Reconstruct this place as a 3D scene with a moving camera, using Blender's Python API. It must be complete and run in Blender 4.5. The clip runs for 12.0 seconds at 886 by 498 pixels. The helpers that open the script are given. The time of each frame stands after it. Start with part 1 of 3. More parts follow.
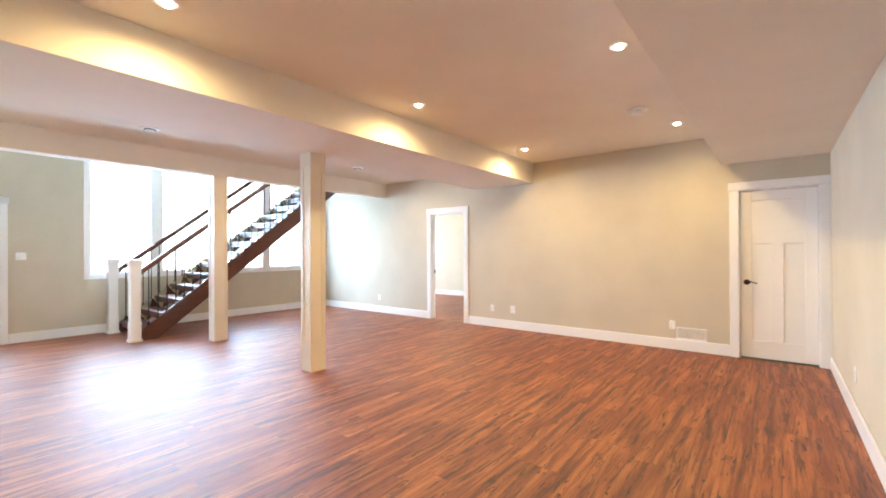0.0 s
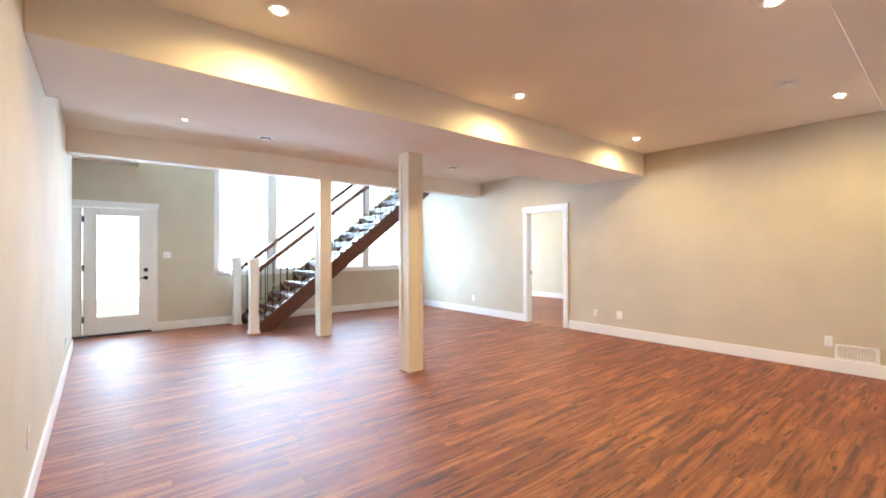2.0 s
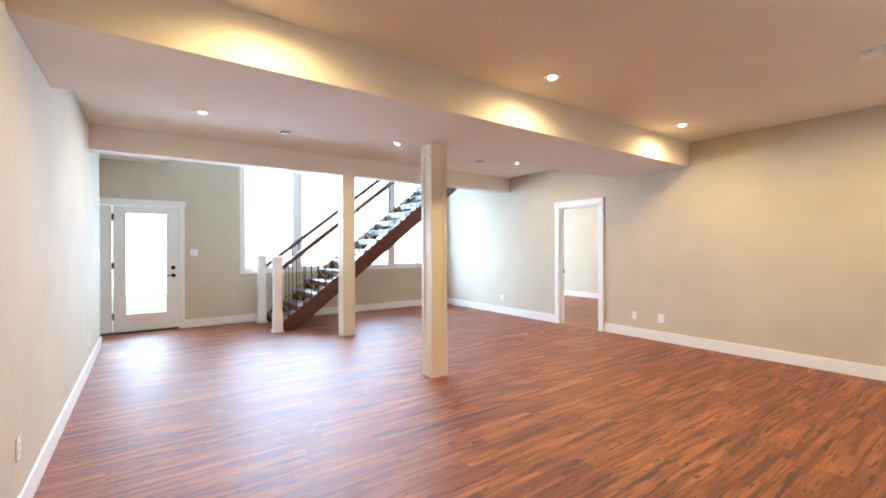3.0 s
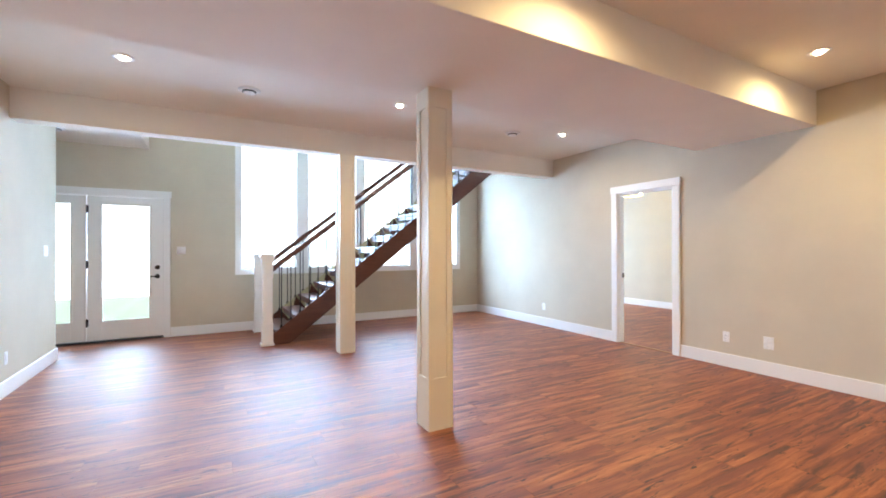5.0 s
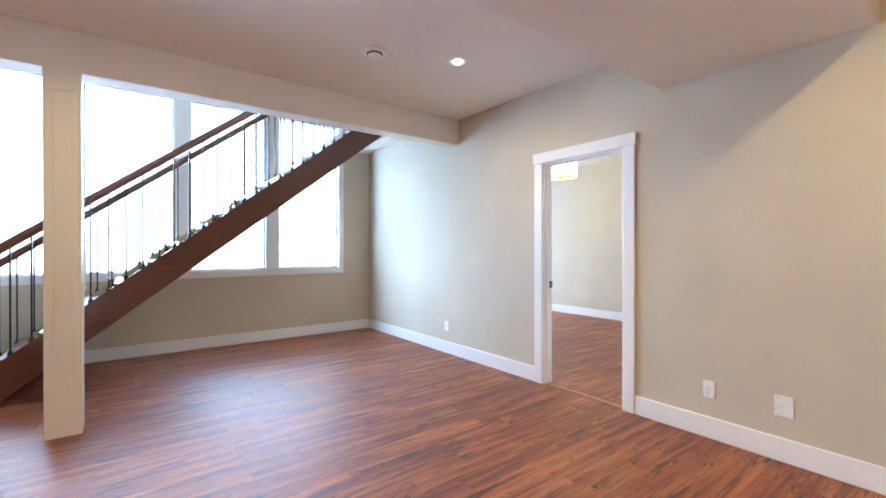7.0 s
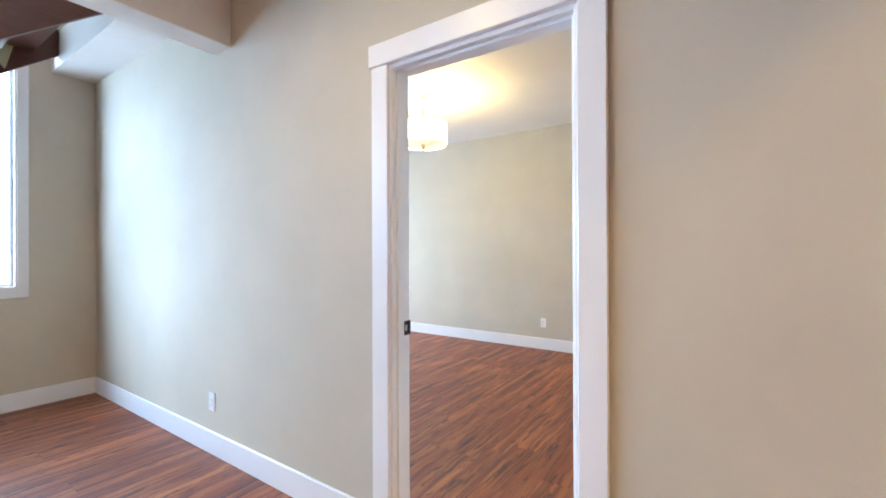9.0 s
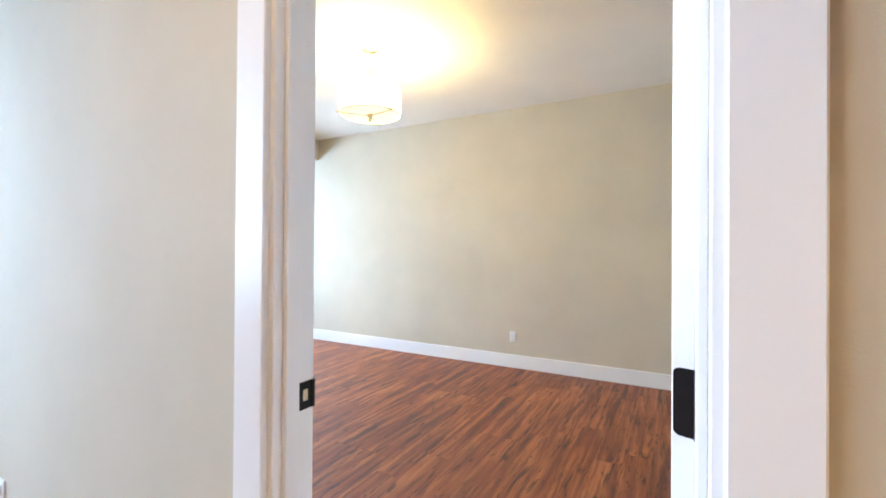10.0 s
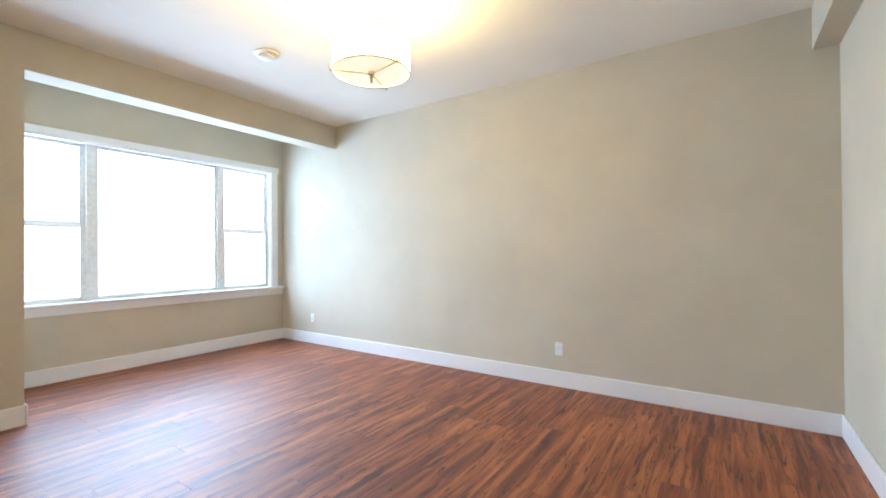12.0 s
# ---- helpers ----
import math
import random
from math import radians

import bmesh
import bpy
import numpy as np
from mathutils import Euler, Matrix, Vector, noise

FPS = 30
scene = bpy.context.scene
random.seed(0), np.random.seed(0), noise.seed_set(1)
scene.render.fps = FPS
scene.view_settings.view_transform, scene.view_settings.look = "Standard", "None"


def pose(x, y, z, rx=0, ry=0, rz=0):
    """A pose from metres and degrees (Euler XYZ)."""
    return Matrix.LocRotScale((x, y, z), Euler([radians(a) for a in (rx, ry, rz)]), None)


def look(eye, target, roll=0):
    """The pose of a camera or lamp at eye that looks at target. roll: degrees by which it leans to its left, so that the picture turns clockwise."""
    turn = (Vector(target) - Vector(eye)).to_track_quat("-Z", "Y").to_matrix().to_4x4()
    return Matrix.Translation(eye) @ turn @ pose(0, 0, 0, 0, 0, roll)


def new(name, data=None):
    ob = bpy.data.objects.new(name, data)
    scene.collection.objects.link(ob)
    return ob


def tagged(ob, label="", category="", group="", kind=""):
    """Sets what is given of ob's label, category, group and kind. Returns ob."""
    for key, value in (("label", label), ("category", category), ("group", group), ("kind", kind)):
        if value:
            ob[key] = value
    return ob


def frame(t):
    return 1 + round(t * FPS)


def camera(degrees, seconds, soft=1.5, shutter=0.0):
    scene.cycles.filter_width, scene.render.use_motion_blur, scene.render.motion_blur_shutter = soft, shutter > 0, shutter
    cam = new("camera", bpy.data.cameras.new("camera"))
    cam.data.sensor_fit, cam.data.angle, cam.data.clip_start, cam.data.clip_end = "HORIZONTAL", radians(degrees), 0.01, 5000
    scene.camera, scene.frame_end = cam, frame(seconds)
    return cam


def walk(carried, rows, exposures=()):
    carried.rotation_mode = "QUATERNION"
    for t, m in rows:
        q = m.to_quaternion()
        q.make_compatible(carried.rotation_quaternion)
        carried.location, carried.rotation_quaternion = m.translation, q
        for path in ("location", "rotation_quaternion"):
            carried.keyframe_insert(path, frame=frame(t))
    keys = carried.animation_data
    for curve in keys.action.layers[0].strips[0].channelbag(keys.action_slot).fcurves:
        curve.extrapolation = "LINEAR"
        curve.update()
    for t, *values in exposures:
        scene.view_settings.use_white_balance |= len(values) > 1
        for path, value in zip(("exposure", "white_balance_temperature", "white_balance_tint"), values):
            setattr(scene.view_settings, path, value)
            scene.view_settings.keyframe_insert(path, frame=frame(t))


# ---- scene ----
cam = camera(93.0, 12.0, soft=1.8)
EXPO = ((0.0, 0.32, 6450, 12), (3.0, 0.13, 6250, 12), (6.0, -0.04, 5900, 13), (8.5, -0.24, 5750, 12), (10.0, -0.10, 6050, 12), (12.0, -0.30, 5950, 12))
PATH = [
    (0, (-0.383, -0.297, 1.335), (1.183, 0.947, 1.343), -0.3),
    (0.5, (-0.39, -0.253, 1.348), (1.111, 1.068, 1.356), -0.2),
    (1, (-0.366, -0.22, 1.344), (1.054, 1.188, 1.355), -0.3),
    (1.5, (-0.346, -0.159, 1.341), (0.995, 1.324, 1.352), -0.2),
    (2, (-0.3, -0.093, 1.336), (0.967, 1.455, 1.346), -0.2),
    (2.5, (-0.192, -0.014, 1.353), (1.01, 1.584, 1.354), -0.2),
    (3, (-0.076, 0.116, 1.338), (1.08, 1.748, 1.337), -0.2),
    (5, (0.996, 1.093, 1.274), (1.964, 2.843, 1.282), -0.1),
    (5.5, (1.437, 1.411, 1.255), (2.403, 3.163, 1.263), -0.2),
    (6, (1.908, 1.74, 1.282), (2.892, 3.481, 1.277), -0.3),
    (6.5, (2.362, 2.088, 1.278), (3.447, 3.768, 1.27), -0.2),
    (8.5, (4.2, 3.537, 1.271), (5.747, 4.805, 1.27), -0.2),
    (9, (4.595, 3.83, 1.272), (6.244, 4.961, 1.274), -0.2),
    (9.5, (4.97, 4.108, 1.288), (6.697, 5.117, 1.287), 0.3),
    (10, (5.345, 4.286, 1.254), (7.1, 5.245, 1.265), 0.4),
    (10.5, (5.618, 4.402, 1.225), (7.379, 5.349, 1.246), -0.3),
    (11, (5.814, 4.474, 1.219), (7.57, 5.431, 1.234), -0.4),
    (11.5, (5.947, 4.526, 1.187), (7.667, 5.546, 1.212), -0.2),
    (12, (6.036, 4.548, 1.206), (7.691, 5.67, 1.22), -0.4),
]
walk(cam, [(t, look(eye, target, roll)) for t, eye, target, roll in PATH], EXPO)

# ---- light ----
world = bpy.data.worlds.new("sky")
scene.world = world
world.use_nodes = True
wn = world.node_tree.nodes
wl = world.node_tree.links
sky = wn.new("ShaderNodeTexSky")
sky.sky_type = "NISHITA"
sky.sun_disc = False
sky.sun_elevation = radians(50)
sky.sun_rotation = radians(200)
wl.new(sky.outputs["Color"], wn["Background"].inputs["Color"])
wn["Background"].inputs["Strength"].default_value = 0.15

sun = new("sun", bpy.data.lights.new("sun", "SUN"))
sun.data.energy = 5.0
sun.data.angle = radians(0.5)
sun.data.color = (1.0, 0.96, 0.9)
sun.matrix_world = look((0, 0, 20), (2.5, 9, 0))

DAY = (0.52, 0.73, 1.0)
WARM = (1.0, 0.71, 0.31)


def window_light(name, x0, x1, z0, z1, y, watts):
    """Sky light in an opening of a wall that faces -y, falling inwards and down."""
    ob = new(name, bpy.data.lights.new(name, "AREA"))
    ob.data.shape = "RECTANGLE"
    ob.data.size, ob.data.size_y = x1 - x0, z1 - z0
    ob.data.energy = watts
    ob.data.color = DAY
    y += (z1 - z0) * 0.224
    ob.matrix_world = look(((x0 + x1) / 2, y, (z0 + z1) / 2), ((x0 + x1) / 2, y - 1, (z0 + z1) / 2 - 0.5))
    return ob


window_light("stair_window_daylight", 1.38, 5.15, 0.99, 3.10, 8.76, 1060)
window_light("garden_door_daylight", -1.30, 0.16, 0.60, 1.96, 8.76, 165)
window_light("bedroom_window_daylight", 6.96, 9.52, 0.77, 2.31, 10.03, 400)


# ---- materials ----
def material(name):
    m = bpy.data.materials.new(name)
    m.use_nodes = True
    return m, m.node_tree.nodes, m.node_tree.links, m.node_tree.nodes["Principled BSDF"]


def noise_node(n, l, vec, scale, detail=3.0, rough=0.55):
    t = n.new("ShaderNodeTexNoise")
    t.inputs["Scale"].default_value = scale
    t.inputs["Detail"].default_value = detail
    t.inputs["Roughness"].default_value = rough
    if vec is not None:
        l.new(vec, t.inputs["Vector"])
    return t


def ramp(n, l, fac, stops):
    r = n.new("ShaderNodeValToRGB")
    while len(r.color_ramp.elements) < len(stops):
        r.color_ramp.elements.new(0.5)
    for e, (p, c) in zip(r.color_ramp.elements, stops):
        e.position = p
        e.color = (*c, 1)
    l.new(fac, r.inputs["Fac"])
    return r


def bump(n, l, bsdf, height, strength, distance):
    b = n.new("ShaderNodeBump")
    b.inputs["Strength"].default_value = strength
    b.inputs["Distance"].default_value = distance
    l.new(height, b.inputs["Height"])
    l.new(b.outputs["Normal"], bsdf.inputs["Normal"])


def paint(name, colour, rough, grain=0.25, spread=0.05, grain_scale=240.0):
    """Rolled or sprayed paint: faint cloudy tone, fine stipple."""
    m, n, l, b = material(name)
    co = n.new("ShaderNodeTexCoord").outputs["Object"]
    cloud = noise_node(n, l, co, 1.7, 4)
    lo = tuple(c * (1 - spread) for c in colour)
    hi = tuple(min(1, c * (1 + spread)) for c in colour)
    r = ramp(n, l, cloud.outputs["Fac"], [(0.3, lo), (0.7, hi)])
    l.new(r.outputs["Color"], b.inputs["Base Color"])
    fine = noise_node(n, l, co, grain_scale, 2)
    scuff = noise_node(n, l, co, 5.0, 5)
    rr = n.new("ShaderNodeMapRange")
    rr.inputs["To Min"].default_value = rough - 0.06
    rr.inputs["To Max"].default_value = rough + 0.08
    l.new(scuff.outputs["Fac"], rr.inputs["Value"])
    l.new(rr.outputs["Result"], b.inputs["Roughness"])
    bump(n, l, b, fine.outputs["Fac"], grain, 0.002)
    return m


def wood(name, stops, rough, streak=(1.1, 13.0), gloss=0.5, tone=0.35):
    """Grain along local x, with its own shift and tone for every piece."""
    m, n, l, b = material(name)
    co = n.new("ShaderNodeTexCoord").outputs["Object"]
    info = n.new("ShaderNodeObjectInfo").outputs["Random"]
    island = n.new("ShaderNodeNewGeometry").outputs["Random Per Island"]
    add = n.new("ShaderNodeMath")
    l.new(info, add.inputs[0])
    l.new(island, add.inputs[1])
    fr = n.new("ShaderNodeMath")
    fr.operation = "FRACT"
    l.new(add.outputs[0], fr.inputs[0])
    shift = n.new("ShaderNodeVectorMath")
    shift.operation = "SCALE"
    shift.inputs[0].default_value = (37.0, 11.0, 23.0)
    l.new(fr.outputs[0], shift.inputs["Scale"])
    pos = n.new("ShaderNodeVectorMath")
    l.new(co, pos.inputs[0])
    l.new(shift.outputs["Vector"], pos.inputs[1])
    warp = noise_node(n, l, pos.outputs["Vector"], 3.0, 2)
    off = n.new("ShaderNodeVectorMath")
    off.operation = "MULTIPLY_ADD"
    l.new(warp.outputs["Color"], off.inputs[0])
    off.inputs[1].default_value = (0.14, 0.045, 0.05)
    l.new(pos.outputs["Vector"], off.inputs[2])
    mp = n.new("ShaderNodeMapping")
    mp.inputs["Scale"].default_value = (streak[0], streak[1], streak[1])
    l.new(off.outputs["Vector"], mp.inputs["Vector"])
    g1 = noise_node(n, l, mp.outputs["Vector"], 1.6, 9, 0.74)
    mp2 = n.new("ShaderNodeMapping")
    mp2.inputs["Scale"].default_value = (5.0, 90.0, 90.0)
    l.new(off.outputs["Vector"], mp2.inputs["Vector"])
    g2 = noise_node(n, l, mp2.outputs["Vector"], 1.2, 3, 0.6)
    mix = n.new("ShaderNodeMath")
    mix.operation = "MULTIPLY_ADD"
    l.new(g2.outputs["Fac"], mix.inputs[0])
    mix.inputs[1].default_value = 0.45
    l.new(g1.outputs["Fac"], mix.inputs[2])
    ton = n.new("ShaderNodeMath")
    ton.operation = "MULTIPLY_ADD"
    l.new(fr.outputs[0], ton.inputs[0])
    ton.inputs[1].default_value = tone * 0.4
    l.new(mix.outputs[0], ton.inputs[2])
    r = ramp(n, l, ton.outputs[0], stops)
    col = r.outputs["Color"]
    l.new(col, b.inputs["Base Color"])
    rr = n.new("ShaderNodeMapRange")
    rr.inputs["To Min"].default_value = rough - 0.05
    rr.inputs["To Max"].default_value = rough + 0.09
    l.new(g1.outputs["Fac"], rr.inputs["Value"])
    l.new(rr.outputs["Result"], b.inputs["Roughness"])
    b.inputs["Specular IOR Level"].default_value = gloss
    g1.inputs["Distortion"].default_value = 0.5
    bump(n, l, b, g2.outputs["Fac"], 0.12, 0.003)
    return m


def rustic_floor():
    """Rustic laminate: smoky bands, short dark cracks, red and honey planks; grain along local x."""
    m, n, l, b = material("rustic_laminate")
    co = n.new("ShaderNodeTexCoord").outputs["Object"]

    def math_node(op, a, c, d=None):
        k = n.new("ShaderNodeMath")
        k.operation = op
        for i, v in enumerate((a, c, d)):
            if v is None:
                continue
            if isinstance(v, (int, float)):
                k.inputs[i].default_value = v
            else:
                l.new(v, k.inputs[i])
        return k.outputs[0]

    def stretched(vec, sx, sy, scale, detail, rough, distort=0.0):
        mp = n.new("ShaderNodeMapping")
        mp.inputs["Scale"].default_value = (sx, sy, sy)
        l.new(vec, mp.inputs["Vector"])
        t = noise_node(n, l, mp.outputs["Vector"], scale, detail, rough)
        t.inputs["Distortion"].default_value = distort
        return t.outputs["Fac"]

    def mixed(fac, c1, c2, blend="MIX"):
        k = n.new("ShaderNodeMixRGB")
        k.blend_type = blend
        for sock, v in (("Fac", fac), ("Color1", c1), ("Color2", c2)):
            if isinstance(v, float):
                k.inputs[sock].default_value = v
            elif isinstance(v, tuple):
                k.inputs[sock].default_value = (*v, 1)
            else:
                l.new(v, k.inputs[sock])
        return k.outputs["Color"]

    rnd = math_node("FRACT", math_node("ADD", n.new("ShaderNodeObjectInfo").outputs["Random"], n.new("ShaderNodeNewGeometry").outputs["Random Per Island"]), 0.0)
    shift = n.new("ShaderNodeVectorMath")
    shift.operation = "SCALE"
    shift.inputs[0].default_value = (137.0, 61.0, 23.0)
    l.new(rnd, shift.inputs["Scale"])
    pos = n.new("ShaderNodeVectorMath")
    l.new(co, pos.inputs[0])
    l.new(shift.outputs["Vector"], pos.inputs[1])
    warp = noise_node(n, l, pos.outputs["Vector"], 4.5, 3)
    off = n.new("ShaderNodeVectorMath")
    off.operation = "MULTIPLY_ADD"
    l.new(warp.outputs["Color"], off.inputs[0])
    off.inputs[1].default_value = (0.20, 0.030, 0.0)
    l.new(pos.outputs["Vector"], off.inputs[2])
    v = off.outputs["Vector"]

    bands = stretched(v, 0.75, 13.0, 1.5, 5, 0.6, 0.5)
    base = ramp(n, l, bands, [(0.33, (0.088, 0.023, 0.011)), (0.43, (0.225, 0.058, 0.021)), (0.52, (0.385, 0.118, 0.039)), (0.66, (0.52, 0.196, 0.068))]).outputs["Color"]
    red = ramp(n, l, stretched(pos.outputs["Vector"], 1.0, 3.0, 1.4, 2, 0.5), [(0.45, (0, 0, 0)), (0.62, (0.62, 0.62, 0.62))]).outputs["Color"]
    col = mixed(red, base, (0.20, 0.046, 0.019))
    fine = stretched(v, 5.0, 110.0, 1.2, 3, 0.6)
    col = mixed(0.55, col, ramp(n, l, fine, [(0.3, (0.55, 0.5, 0.48)), (0.62, (1, 1, 1))]).outputs["Color"], "MULTIPLY")
    smoke = ramp(n, l, stretched(v, 1.5, 15.0, 1.3, 5, 0.66, 0.8), [(0.555, (0, 0, 0)), (0.65, (0.85, 0.85, 0.85))]).outputs["Color"]
    col = mixed(smoke, col, (0.052, 0.015, 0.009))
    crack = ramp(n, l, stretched(v, 4.5, 30.0, 1.2, 4, 0.72, 0.6), [(0.605, (0, 0, 0)), (0.635, (0.95, 0.95, 0.95))]).outputs["Color"]
    col = mixed(crack, col, (0.030, 0.011, 0.008))
    tone = ramp(n, l, rnd, [(0.0, (0.86, 0.83, 0.81)), (0.5, (0.98, 0.98, 0.98)), (1.0, (1.0, 1.0, 1.0))]).outputs["Color"]
    col = mixed(1.0, col, tone, "MULTIPLY")
    l.new(col, b.inputs["Base Color"])
    rr = n.new("ShaderNodeMapRange")
    rr.inputs["To Min"].default_value = 0.45
    rr.inputs["To Max"].default_value = 0.62
    l.new(bands, rr.inputs["Value"])
    l.new(rr.outputs["Result"], b.inputs["Roughness"])
    b.inputs["Specular IOR Level"].default_value = 0.75
    bump(n, l, b, math_node("MULTIPLY_ADD", bands, 2.5, fine), 0.22, 0.003)
    return m


def plain(name, colour, rough, metal=0.0):
    m, n, l, b = material(name)
    co = n.new("ShaderNodeTexCoord").outputs["Object"]
    t = noise_node(n, l, co, 30.0, 4)
    r = ramp(n, l, t.outputs["Fac"], [(0.3, tuple(c * 0.9 for c in colour)), (0.7, tuple(min(1, c * 1.08) for c in colour))])
    l.new(r.outputs["Color"], b.inputs["Base Color"])
    rr = n.new("ShaderNodeMapRange")
    rr.inputs["To Min"].default_value = max(0.02, rough - 0.06)
    rr.inputs["To Max"].default_value = rough + 0.06
    l.new(t.outputs["Fac"], rr.inputs["Value"])
    l.new(rr.outputs["Result"], b.inputs["Roughness"])
    b.inputs["Metallic"].default_value = metal
    return m


def glowing(name, colour, strength):
    m, n, l, b = material(name)
    b.inputs["Base Color"].default_value = (0.9, 0.88, 0.82, 1)
    b.inputs["Emission Color"].default_value = (*colour, 1)
    b.inputs["Emission Strength"].default_value = strength
    return m


def clear_glass(name):
    m, n, l, b = material(name)
    tr = n.new("ShaderNodeBsdfTransparent")
    tr.inputs["Color"].default_value = (0.94, 0.97, 0.96, 1)
    gl = n.new("ShaderNodeBsdfGlossy")
    gl.inputs["Roughness"].default_value = 0.02
    fres = n.new("ShaderNodeFresnel")
    fres.inputs["IOR"].default_value = 1.45
    mx = n.new("ShaderNodeMixShader")
    l.new(fres.outputs["Fac"], mx.inputs["Fac"])
    l.new(tr.outputs["BSDF"], mx.inputs[1])
    l.new(gl.outputs["BSDF"], mx.inputs[2])
    l.new(mx.outputs["Shader"], n["Material Output"].inputs["Surface"])
    return m


WALL = paint("greige_wall_paint", (0.60, 0.536, 0.415), 0.85)
CEIL = paint("white_ceiling_paint", (0.83, 0.78, 0.70), 0.8, 0.5, 0.03, 120.0)
TRIM = paint("white_trim_enamel", (0.87, 0.865, 0.85), 0.32, 0.05, 0.02)
CREAM = paint("cream_post_enamel", (0.80, 0.76, 0.66), 0.36, 0.05, 0.03)
PLASTIC = plain("white_plastic", (0.86, 0.86, 0.85), 0.35)
BLACK = plain("oil_rubbed_bronze", (0.018, 0.015, 0.014), 0.38, 0.7)
IRON = plain("black_wrought_iron", (0.02, 0.019, 0.02), 0.45, 0.6)
BRASS = plain("brushed_nickel", (0.62, 0.54, 0.38), 0.28, 1.0)
DARK = plain("dark_slot", (0.03, 0.03, 0.03), 0.7)
GLASS = clear_glass("window_glass")
BULB = glowing("downlight_bulb", (1.0, 0.82, 0.55), 30.0)
FLOOR = rustic_floor()
STAIR = wood("dark_stained_maple", [(0.3, (0.045, 0.014, 0.008)), (0.6, (0.070, 0.021, 0.011)), (0.9, (0.105, 0.033, 0.017))], 0.38, (1.0, 9.0), 0.4)


def lawn_material():
    m, n, l, b = material("lawn")
    co = n.new("ShaderNodeTexCoord").outputs["Object"]
    t = noise_node(n, l, co, 3.0, 8, 0.7)
    r = ramp(n, l, t.outputs["Fac"], [(0.3, (0.20, 0.25, 0.17)), (0.7, (0.28, 0.34, 0.24))])
    l.new(r.outputs["Color"], b.inputs["Base Color"])
    b.inputs["Roughness"].default_value = 0.9
    f = noise_node(n, l, co, 90.0, 4)
    bump(n, l, b, f.outputs["Fac"], 0.8, 0.02)
    return m


LAWN = lawn_material()


# ---- mesh helpers ----
def add_box(bm, x0, y0, z0, x1, y1, z1, bevel=0.0, seg=1):
    made = bmesh.ops.create_cube(bm, size=1.0)["verts"]
    for v in made:
        v.co = Vector(((x0 + x1) / 2 + v.co.x * (x1 - x0), (y0 + y1) / 2 + v.co.y * (y1 - y0), (z0 + z1) / 2 + v.co.z * (z1 - z0)))
    if bevel > 0:
        edges = list({e for v in made for e in v.link_edges})
        bmesh.ops.bevel(bm, geom=edges, offset=bevel, segments=seg, affect="EDGES", profile=0.5)


def add_lathe(bm, profile, centre=(0, 0, 0), steps=32, turn=None):
    """A turned body: profile of (radius, height), round z, then turned by the matrix."""
    rings = []
    turn = turn or Matrix.Identity(4)
    base = Matrix.Translation(centre) @ turn
    for r, z in profile:
        rings.append([bm.verts.new(base @ Vector((max(r, 1e-4) * math.cos(2 * math.pi * k / steps), max(r, 1e-4) * math.sin(2 * math.pi * k / steps), z))) for k in range(steps)])
    for a, b in zip(rings, rings[1:]):
        for k in range(steps):
            bm.faces.new((a[k], a[(k + 1) % steps], b[(k + 1) % steps], b[k]))
    bm.faces.new(rings[0][::-1])
    bm.faces.new(rings[-1])


def add_prism(bm, outline, y0, y1):
    """An outline in (x, z), pulled from y0 to y1."""
    a = [bm.verts.new((x, y0, z)) for x, z in outline]
    b = [bm.verts.new((x, y1, z)) for x, z in outline]
    k = len(outline)
    bm.faces.new(a)
    bm.faces.new(b[::-1])
    for i in range(k):
        bm.faces.new((a[i], b[i], b[(i + 1) % k], a[(i + 1) % k]))


def finish(bm, name, mat, parent=None, smooth=False):
    bmesh.ops.recalc_face_normals(bm, faces=bm.faces)
    me = bpy.data.meshes.new(name)
    bm.to_mesh(me)
    bm.free()
    me.materials.append(mat)
    if smooth:
        me.shade_smooth()
        me.set_sharp_from_angle(angle=radians(35))
    ob = new(name, me)
    if parent is not None:
        ob.parent = parent
    return ob


def boxes(name, mat, items, parent=None, bevel=0.0, seg=1):
    bm = bmesh.new()
    for it in items:
        add_box(bm, *it, bevel=bevel, seg=seg)
    return finish(bm, name, mat, parent)


def lathe(name, mat, profile, centre, parent=None, steps=32, turn=None):
    bm = bmesh.new()
    add_lathe(bm, profile, centre, steps, turn)
    return finish(bm, name, mat, parent, smooth=True)


def structure(ob, label, category):
    return tagged(ob, label, category, kind="structure")


# ---- plan ----
XL, XR = -0.59, 5.95          # lounge: side wall by the garden door, wall to the bedroom
YB, YW = -0.768, 8.545         # lounge: back wall, window wall
TOP = 2.765
UP = 3.06                      # upper floor level
T = 0.105
BX0, BX1 = 6.055, 9.72          # bedroom
BY0, BY1, BYW = 3.937, 8.69, 9.812
BTOP = 2.815
ROOF = 5.4

# ---- ground outside ----
bm = bmesh.new()
bmesh.ops.create_grid(bm, x_segments=40, y_segments=40, size=400)
g = finish(bm, "ground", LAWN)
g.location.z = -0.12
structure(g, "pale green mown lawn outside the glass doors", "lawn")

# added glowing plane past the lawn, stands in for the overexposed sky
bm = bmesh.new()
bmesh.ops.create_grid(bm, x_segments=1, y_segments=1, size=1)
bmesh.ops.transform(bm, matrix=pose(4, 17, 20, 90, 0, 0) @ Matrix.Diagonal((90, 20.5, 1, 1)), verts=bm.verts)
sky_backdrop = finish(bm, "backdrop", glowing("blown_out_sky_glow", (0.93, 0.97, 1.0), 3.0))
structure(sky_backdrop, "glowing white plane standing in for the blown-out sky beyond the lawn", "sky")

